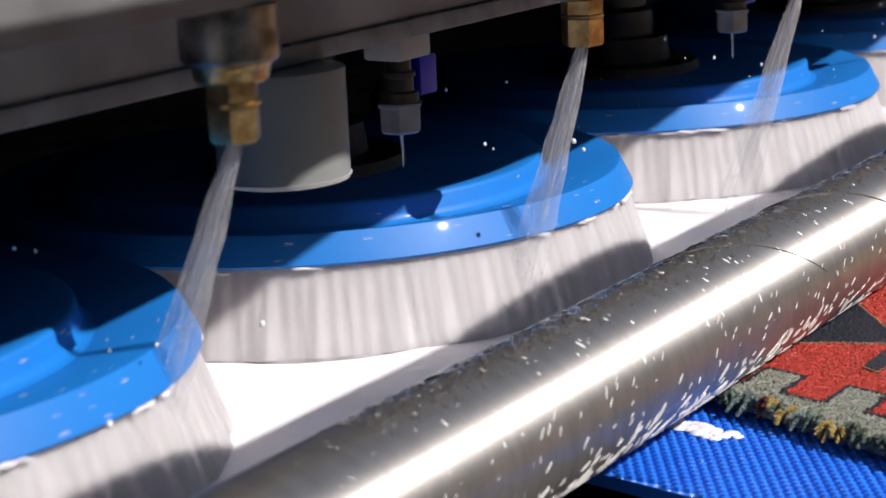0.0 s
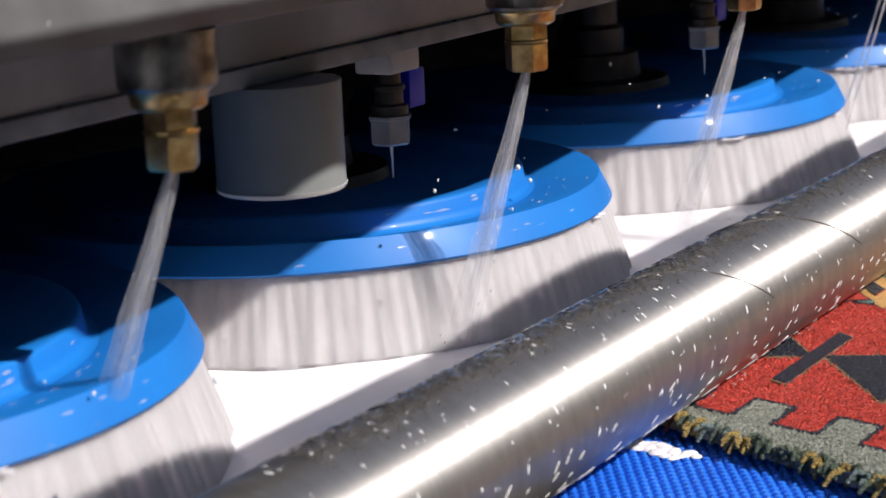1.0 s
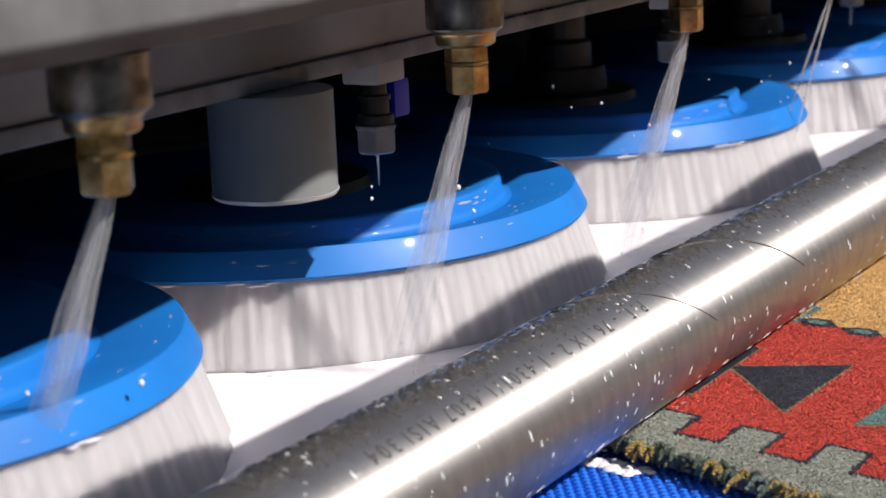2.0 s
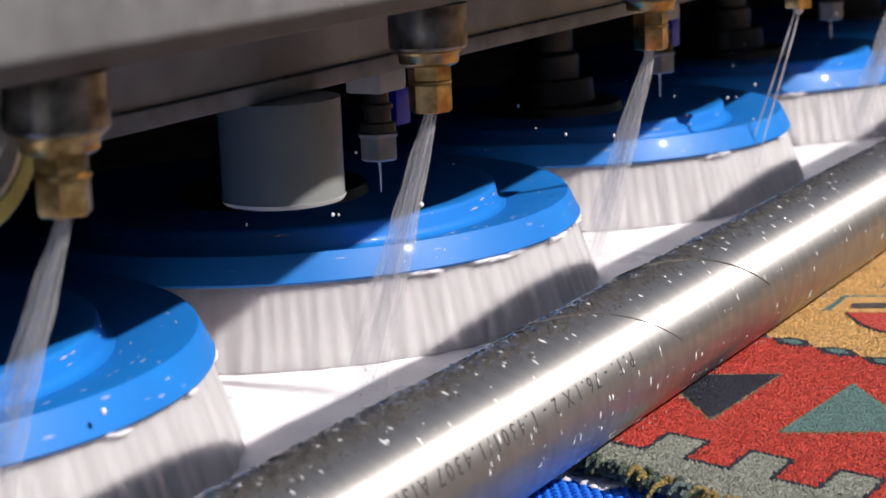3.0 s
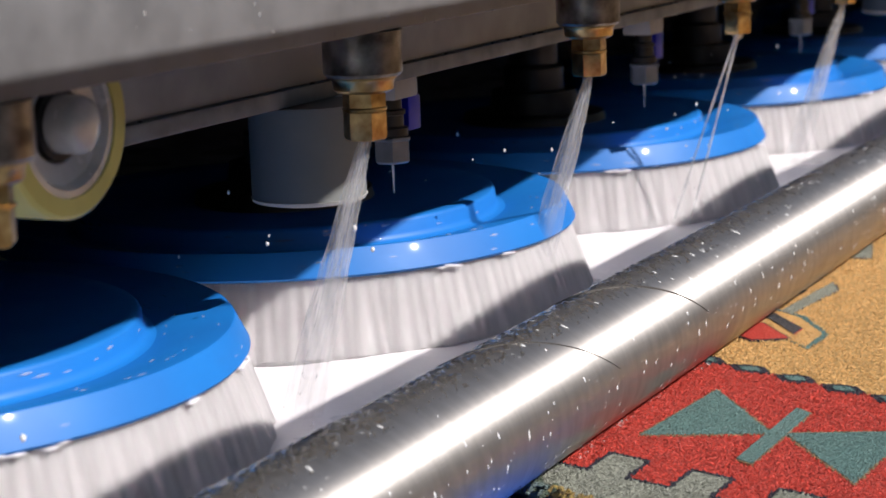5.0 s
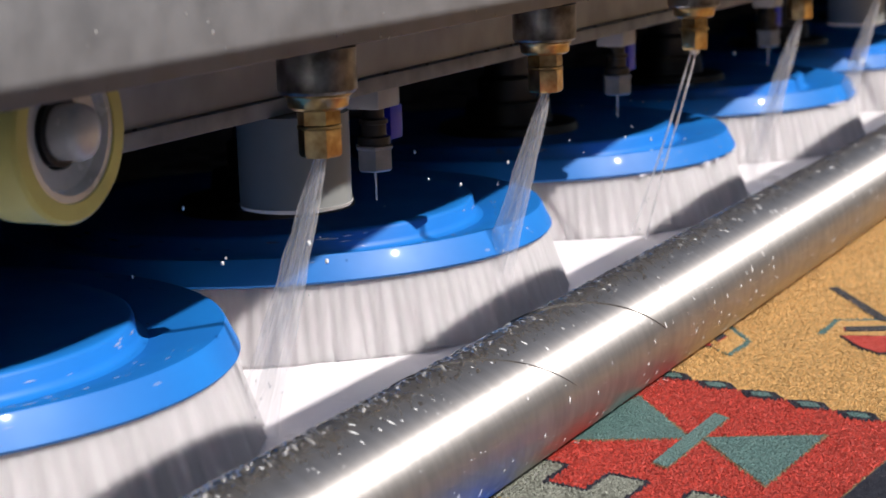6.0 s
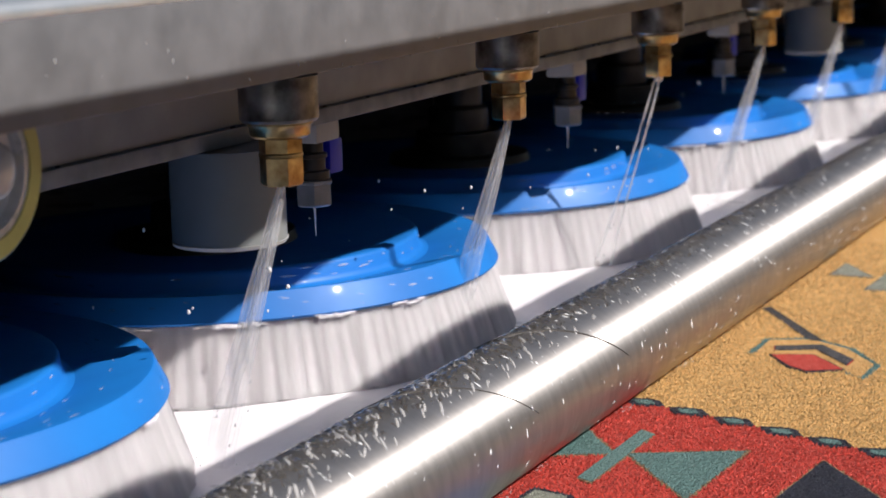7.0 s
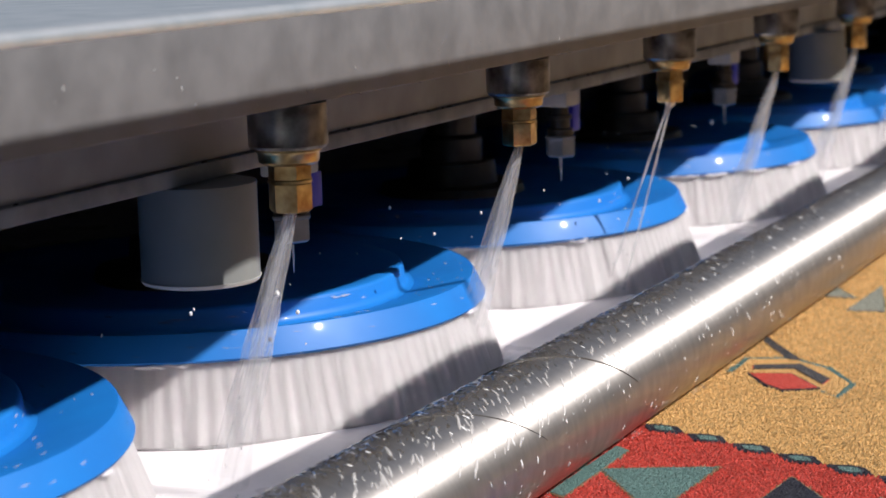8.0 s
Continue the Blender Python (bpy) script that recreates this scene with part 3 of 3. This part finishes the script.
def carpet():
    c = tagged(new("carpet"), "wet wool carpet with red, ochre and grey geometric pattern", "carpet")
    U0, U1, V1 = -0.45, 1.1, 2.6
    fills = []
    # crenellated grey border
    pts = []
    p = 0.0535
    k0 = -6
    base = lambda u: 0.4205 - 0.272 * (u + 0.088)
    for i in range(k0, 24):
        u = -0.117 + i * p
        pts += [(u, base(u)), (u + 0.001, base(u) + 0.033), (u + 0.027, base(u + 0.027) + 0.033), (u + 0.026, base(u + 0.026))]
    pts = [q for q in pts if U0 <= q[0] <= U1]
    ua, ub = pts[0][0], pts[-1][0]
    border = lambda u: 0.628 - 0.405 * (u - 0.021)

    us = np.linspace(ua, ub, 24)

    def band(name, low, high, material):
        bm = BM()
        for a, b in zip(us, us[1:]):
            prism(bm, [(a, low(a)), (b, low(b)), (b, high(b)), (a, high(a))], -0.007, CARPET_Z)
        bmesh.ops.remove_doubles(bm, verts=bm.verts[:], dist=1e-6)
        return part(name, bm, material, c, smooth=False)

    band("grey_border", edge_v, base, P_GRY)
    band("red_field", base, border, P_RED)
    band("ochre_field", border, lambda u: V1, P_YEL)
    bm = BM()
    for a, b in zip(pts, pts[1:]):
        tube(bm, [(a[0], a[1], CARPET_Z), (b[0], b[1], CARPET_Z)], 0.0014, 6)
    part("border_outline", bm, P_NAVY, c)
    tooth = mesh_of("tooth", prism(BM(), [(0, 0), (0.026, -0.0071), (0.027, 0.0257), (0.001, 0.033)], -0.004, 0.0006), P_GRY, False)
    for i in range(k0, 24):
        u = -0.117 + i * p
        if ua <= u <= ub - 0.03:
            t = new("tooth", tooth)
            t.parent = c
            t.location = (u, base(u), 0)
            fills.append(([(u, base(u)), (u + 0.026, base(u) - 0.0071), (u + 0.027, base(u) + 0.0257), (u + 0.001, base(u) + 0.033)], P_GRY))
    # chain of diamonds along the colour change
    for i in range(-9, 26):
        u = 0.006 + 0.0345 * i
        if u < ua + 0.02 or u > ub - 0.02:
            continue
        bm = BM()
        d, n = Vector((1, -0.40)).normalized(), Vector((0.40, 1)).normalized()
        q = Vector((u, border(u)))
        ln, wd = 0.0172, 0.0098
        ring = [q + d * ln, q + d * ln * 0.25 + n * wd, q - d * ln * 0.4 + n * wd * 0.8, q - d * ln, q - d * ln * 0.2 - n * wd, q + d * ln * 0.45 - n * wd * 0.8]
        prism(bm, [tuple(v) for v in ring], -0.004, CARPET_Z + 0.0010)
        fills.extend((([tuple(v) for v in ring], P_NAVY), ([tuple(q + (v - q) * 0.52) for v in ring], P_TEAL)))
        dm = part("diamond", bm, P_NAVY, c, smooth=False)
        bm = BM()
        prism(bm, [tuple(q + (v - q) * 0.52) for v in ring], -0.004, CARPET_Z + 0.0014)
        part("diamond_core", bm, P_TEAL, dm, smooth=False)

    def motif(name, ring, material, outline=0.0022, om=None, up=0.0):
        q = sum((Vector(v) for v in ring), Vector((0, 0))) / len(ring)
        out = []
        for v in ring:
            w = Vector(v) - q
            out.append(tuple(q + w * (1 + outline * 1.6 / max(w.length, 1e-4))))
        fills.extend(((out, om or P_LINE), (ring, material)))
        a = part(name, prism(BM(), out, -0.004, CARPET_Z + 0.0008 + up), om or P_LINE, c, smooth=False)
        part("filling", prism(BM(), ring, -0.004, CARPET_Z + 0.0012 + up), material, a, smooth=False)

    # winged motifs in the red field, repeated along it
    for i, (wing_l, wing_r, bar) in enumerate(((P_NAVY, P_NAVY, P_NAVY), (P_TEAL, P_TEAL, P_TEAL), (P_NAVY, P_NAVY, P_TEAL), (P_SLATE, P_SLATE, P_SLATE), (P_TEAL, P_TEAL, P_TEAL))):
        du, dv = (i - 1) * 0.182, -(i - 1) * 0.055
        sh = lambda L: [(u + du, v + dv) for u, v in L]
        motif("wing", sh([(-0.006, 0.470), (0.064, 0.498), (0.003, 0.578)]), wing_l)
        motif("wing", sh([(0.071, 0.501), (0.132, 0.425), (0.137, 0.529)]), wing_r)
        motif("bar", sh([(0.061, 0.443), (0.072, 0.437), (0.073, 0.544), (0.062, 0.552)]), bar, 0.0012, None, 0.0008)
    # flowers in the ochre field
    for i in range(-2, 4):
        du, dv = i * 0.136, i * 0.027
        sh = lambda L: [(u + du, v + dv) for u, v in L]
        motif("flower", sh([(0.070, 0.779), (0.069, 0.823), (0.0985, 0.833), (0.130, 0.8105), (0.1588, 0.7685), (0.1585, 0.7287), (0.1424, 0.745), (0.116, 0.787), (0.0885, 0.784)]), P_YEL, 0.0038, P_TEAL)
        motif("petal", sh([(0.0835, 0.7745), (0.112, 0.7824), (0.1414, 0.7466), (0.1187, 0.7341), (0.1032, 0.7468)]), P_RED, 0.0016, P_NAVY, 0.0008)
        motif("petal", sh([(0.0785, 0.8021), (0.110, 0.8158), (0.1421, 0.7771), (0.1416, 0.759), (0.1097, 0.8003), (0.0819, 0.7898)]), P_SLATE, 0.0006, P_RED, 0.0008)
        if i != -1:
            motif("stem", sh([(0.0319, 0.9333), (0.0375, 0.938), (0.1055, 0.8335), (0.0985, 0.828)]), P_SLATE, 0.0005)
        motif("leaf", sh([(0.092, 1.028), (0.0945, 1.146), (0.1235, 1.032)]), P_GRY, 0.0018, P_SLATE)
        motif("leaf", sh([(0.050, 1.084), (0.050, 1.140), (0.087, 1.082)]), P_GRY, 0.0018, P_SLATE)
    # crooked twig beside the first flower
    motif("twig", [(-0.025, 0.799), (-0.015, 0.793), (-0.005, 0.880), (-0.0165, 0.905)], P_GRY, 0.0016, P_NAVY)
    motif("twig", [(-0.0535, 0.838), (-0.0520, 0.869), (-0.030, 0.878), (-0.030, 0.862), (-0.042, 0.852)], P_GRY, 0.0016, P_NAVY)
    # shaggy overcast edge
    rnd = random.Random(11)
    for i in range(150):
        u = ua + 0.03 + i * 0.0058
        if u > ub:
            break
        bm = BM()
        for s in range(5):
            q = Vector((u + rnd.uniform(-0.003, 0.003), edge_v(u) + rnd.uniform(-0.001, 0.006), rnd.uniform(-0.002, 0.002)))
            d = Vector((rnd.uniform(-0.006, 0.006), rnd.uniform(-0.010, -0.002), rnd.uniform(-0.007, 0.001)))
            tube(bm, [q, q + d * 0.5 + Vector((0, 0, rnd.uniform(0.001, 0.0035))), q + d], lambda h: 0.0019 - 0.0009 * h, 6)
        part("fringe_tuft", bm, P_FRINGE[rnd.choice((0, 0, 0, 2, 2, 2, 1, 1, 3))], c)
    knots(c, edge_v, base, border, fills, pts)
    return c


CARPET = carpet()


def conveyor():
    b = tagged(new("conveyor_belt"), "bright blue conveyor belt with a raised honeycomb surface", "belt", kind="structure")
    lo = lambda u: 0.204 - 0.20 * (u - 0.026)
    bm = BM()
    us = np.linspace(-0.2, 0.9, 20)
    prism(bm, [(u, lo(u)) for u in us] + [(0.9, 0.5), (-0.2, 0.5)], -0.020, -0.013)
    bmesh.ops.triangulate(bm, faces=[f for f in bm.faces if len(f.verts) > 4])
    part("web", bm, BELT, b, smooth=False)
    verts, faces = [], []
    s = 0.0062
    for i in range(-30, 95):
        for j in range(0, 46):
            u = i * s + (s / 2 if j % 2 else 0)
            v = 0.135 + j * s * 0.8
            if v < lo(u) + 0.002 or u > 0.45:
                continue
            n0 = len(verts)
            for rad, z in ((0.0028, -0.0131), (0.0022, -0.0108), (0.0010, -0.0104)):
                for q in range(6):
                    a = math.pi * q / 3
                    verts.append((u + rad * math.cos(a), v + 0.8 * rad * math.sin(a), z))
            for rr in range(2):
                for q in range(6):
                    faces.append((n0 + rr * 6 + q, n0 + rr * 6 + (q + 1) % 6, n0 + rr * 6 + 6 + (q + 1) % 6, n0 + rr * 6 + 6 + q))
            faces.append(tuple(n0 + 12 + q for q in range(6)))
    me = bpy.data.meshes.new("studs")
    me.from_pydata(verts, [], faces)
    me.materials.append(BELT)
    st = new("studs", me)
    st.parent = b
    tagged(st, kind="stuff")
    return b


BELT_OB = conveyor()


def foam_patch():
    bm = BM()
    rnd = random.Random(9)
    for i in range(46):
        x = rnd.uniform(-0.012, 0.040)
        y = rnd.gauss(0, 0.0045) - 0.25 * x
        bmesh.ops.create_icosphere(bm, subdivisions=2, radius=rnd.uniform(0.003, 0.0055), matrix=Matrix.LocRotScale((x, y, -0.0108), None, (1, 1, 0.3)))
    return tagged(part("foam_patch", bm, FOAM), "white suds on the belt beside the carpet edge", "foam", kind="stuff")


FOAM_OB = foam_patch()


def suds(seed):
    """Suds stuck along a brush's lower rim."""
    rnd = random.Random(seed)
    bm = BM()
    for d in range(13):
        a = rnd.uniform(0, 6.28)
        for i in range(rnd.randint(3, 9)):
            a += rnd.uniform(0.010, 0.020)
            bmesh.ops.create_icosphere(bm, subdivisions=1, radius=rnd.uniform(0.0012, 0.0026), matrix=Matrix.LocRotScale(((BRUSH_R - 0.0012) * math.cos(a), (BRUSH_R - 0.0012) * math.sin(a), rnd.uniform(-0.0012, 0.0008)), None, (1, 1, 0.55)))
    return bm


def disc_drops(seed):
    """Flat drops, short streaks of water and painted glints on a brush's blue rim."""
    rnd = random.Random(seed + 60)
    bm = BM()
    for i in range(110):
        a = rnd.uniform(0, 6.28)
        r = rnd.uniform(0.158, 0.194) if rnd.random() < 0.6 else rnd.uniform(0.1985, 0.2045)
        z = 0.0088 + (r - 0.156) * 0.223 if r < 0.196 else 0.0022 + (BRUSH_R - r) * 2.02
        w = rnd.uniform(0.0004, 0.0011)
        m = Matrix.Translation((r * math.cos(a), r * math.sin(a), z)) @ Matrix.Rotation(a, 4, "Z")
        if r > 0.196:
            m = m @ Matrix.Rotation(radians(63), 4, "Y")
        bmesh.ops.create_icosphere(bm, subdivisions=1, radius=1.0, matrix=m @ Matrix.Diagonal((w, w * rnd.uniform(1.0, 3.5), 0.0003, 1)))
    # pale streaks on the raised ring, in place of glints on its wall
    for i in range(40):
        a, w = rnd.uniform(0, 6.28), rnd.uniform(0.0005, 0.0010)
        m = Matrix.Rotation(a, 4, "Z") @ Matrix.Translation((0.1495, 0, rnd.uniform(0.013, 0.0205)))
        bmesh.ops.create_icosphere(bm, subdivisions=1, radius=1.0, matrix=m @ Matrix.Diagonal((0.0005, w * rnd.uniform(2.0, 7.0), w, 1)))
    return bm


n_brush = 0
for ob, *rest in list(CARRIAGE):
    if ob["category"] == "brush":
        n_brush += 1
        tagged(part("foam_rim", suds(n_brush), FOAM, ob, "white suds on the rim"), kind="stuff")
        tagged(part("water_film", disc_drops(n_brush), WATER, ob, "drops of water on the blue rim and pale streaks put on as glints"), kind="stuff")


def ripples():
    """Sheet of running water over the roller's shoulder: its crests stand out of the steel."""
    na, ny = 56, 900
    aa, yy = np.linspace(radians(66), radians(140), na), np.linspace(0.0, 1.25, ny)
    verts = []
    for y in yy:
        reach = 1.0 - max(0.0, y - 0.35) / 1.1
        for a in aa:
            u = a * R_PIPE
            p, q = y * 0.80 + u * 0.60, u * 0.80 - y * 0.60
            f = noise.noise((p * 120, q * 330, 1.7)) + 0.5 * noise.noise((p * 320, q * 760, 5.1))
            side = 1.0 - abs(math.degrees(a) - 104) / 38
            h = -0.00042 + 0.00050 * min(1.0, 1.9 * side) * reach + 0.00125 * f * (0.35 + 0.65 * reach)
            h += 0.00025 * noise.noise((y * 30, u * 30, 9.0))
            r = R_PIPE + max(h, -0.0006)
            verts.append((r * math.cos(a), y, R_PIPE + r * math.sin(a)))
    faces = [(k * na + i, k * na + i + 1, (k + 1) * na + i + 1, (k + 1) * na + i) for k in range(ny - 1) for i in range(na - 1)]
    me = bpy.data.meshes.new("running_water")
    me.from_pydata(verts, [], faces)
    me.materials.append(FILM)
    me.polygons.foreach_set("use_smooth", [True] * len(faces))
    return tagged(new("running_water", me), "clear running water rippling over the roller", "water", kind="stuff")


def crests():
    """Wet half of the roller: running water stands on it, crests whitened for glints."""
    rnd = random.Random(21)
    bm = BM()
    for i in range(400):
        y = rnd.triangular(-0.02, 0.95, 0.16)
        late = i % 5 == 0
        a = radians(rnd.uniform(222, 272) if late else rnd.uniform(172, 226))
        big = (0.5 if late else 1.0) * rnd.random() ** 2.0 * max(0.25, 1.0 - max(0.0, y - 0.1) * 1.2)
        m = Matrix.Translation(((R_PIPE + 0.0001) * math.cos(a), y, (R_PIPE + 0.0001) * math.sin(a))) @ Euler((0, -a, 0)).to_matrix().to_4x4() @ Matrix.Rotation(rnd.uniform(-1.15, -0.55), 4, "X")
        bmesh.ops.create_icosphere(bm, subdivisions=2, radius=1.0, matrix=m @ Matrix.Diagonal((0.0004 + 0.0006 * big, 0.0004 + 0.0010 * big, 0.0020 + 0.0058 * big, 1)))
    tagged(part("crest_film", bm, CREST, ROLLER, "crests of running water coloured white for their glints"), kind="stuff")


ripples()
crests()


def nip_suds():
    """Bubbles squeezed out where the roller meets the wet pile."""
    rnd = random.Random(31)
    bm = BM()
    for y in (0.36, 0.412, 0.47, 0.52, 0.61, 0.74):
        for i in range(rnd.randint(14, 30)):
            bmesh.ops.create_icosphere(bm, subdivisions=1, radius=rnd.uniform(0.0005, 0.0014), matrix=Matrix.LocRotScale((0.013 + abs(rnd.gauss(0, 0.005)), y + rnd.gauss(0, 0.009), 0.0006), None, (1, 1, 0.6)))
    return tagged(part("suds_line", bm, WATER), "pale suds squeezed out where roller meets carpet", "foam", kind="stuff")


nip_suds()


def falling_drop(i, rnd):
    rad = rnd.choice((0.0003, 0.0004, 0.0005, 0.0006, 0.0009, 0.0013))
    bm = BM()
    bmesh.ops.create_icosphere(bm, subdivisions=2, radius=rad, matrix=Matrix.Diagonal((1, 1, rnd.uniform(1.0, 1.8), 1)))
    return tagged(part("water_drop", bm, DROP), "drop of water, whitened for its glint, flung through the air", "water drop", "flying water drops")


DROPS = []
rnd = random.Random(77)
for i in range(46):
    near = rnd.choice((0, 1, 1, 2, 3)) * NOZZLE_STEP if i % 3 else rnd.uniform(0.05, 1.3)
    DROPS.append((falling_drop(i, rnd), rnd.uniform(-0.17, -0.04), near + rnd.gauss(0.0, 0.06), rnd.uniform(0.075, 0.15), rnd.uniform(0.5, 0.9), rnd.uniform(0, 1), rnd.uniform(-0.012, 0.012)))


# ---- what moves ----
def motions():
    steps = [(0, -0.1984), (0.5, -0.1751), (1, -0.1512), (1.5, -0.1270), (2, -0.1020), (2.5, -0.0800), (3, -0.058), (3.5, -0.0355), (4, -0.0110),
             (4.5, 0.0132), (5, 0.0370), (5.5, 0.0610), (6, 0.0726), (6.5, 0.0581), (7, 0.0404), (7.5, 0.0208), (8, 0.0)]
    for ob, x, y, z, spin in CARRIAGE:
        walk(ob, [(t, pose(x, y + s, z, 0, 0, spin * t)) for t, s in steps])
    walk(WHEEL, [(t, pose(-0.093, 0.0500 + s - 0.027 * max(0.0, 3.5 - t), 0.226)) for t, s in steps])
    walk(ROLLER, [(t, pose(0, 0, R_PIPE, 0, 0.0, 0) @ Matrix.Rotation(radians(33.5 * (t - 3.5)), 4, "Y")) for t in np.arange(0, 8.01, 0.5)])
    walk(CARPET, [(t, pose(-0.029 * (t - 6.5), 0.016 * (t - 6.5), 0)) for t in (0.0, 2.0, 4.0, 6.0, 8.0)])
    walk(FOAM_OB, [(t, pose(0, 0.292 + 0.0145 * t, 0)) for t in (0.0, 2.0, 4.0, 6.0, 8.0)])
    for ob, x, y, z, beat, start, swing in DROPS:
        rows = []
        for t in np.arange(0, 8.01, 0.1):
            f = (t / beat + start) % 2.0 - 1.0
            rows.append((float(t), pose(x, y + swing * abs(f), z + 0.018 * (1 - f * f))))
        walk(ob, rows)
    walk(BELT_OB, [(t, pose(-0.029 * t, 0.0058 * t, 0)) for t in (0.0, 2.0, 4.0, 6.0, 8.0)])
    for k, ob in JETS:
        lean = pose(NOZZLE_X, k * NOZZLE_STEP, NOZZLE_Z, 0, 23 if k < 1 else 17.5, 0)
        turn = 22 if k % 6 == 3 else 60
        walk(ob, [(t, lean @ Matrix.Rotation(radians(turn * math.sin(2.2 * t + k) if k % 6 == 3 else turn * 2 * t), 4, "Z")) for t in np.arange(0, 8.01, 0.5)])


motions()
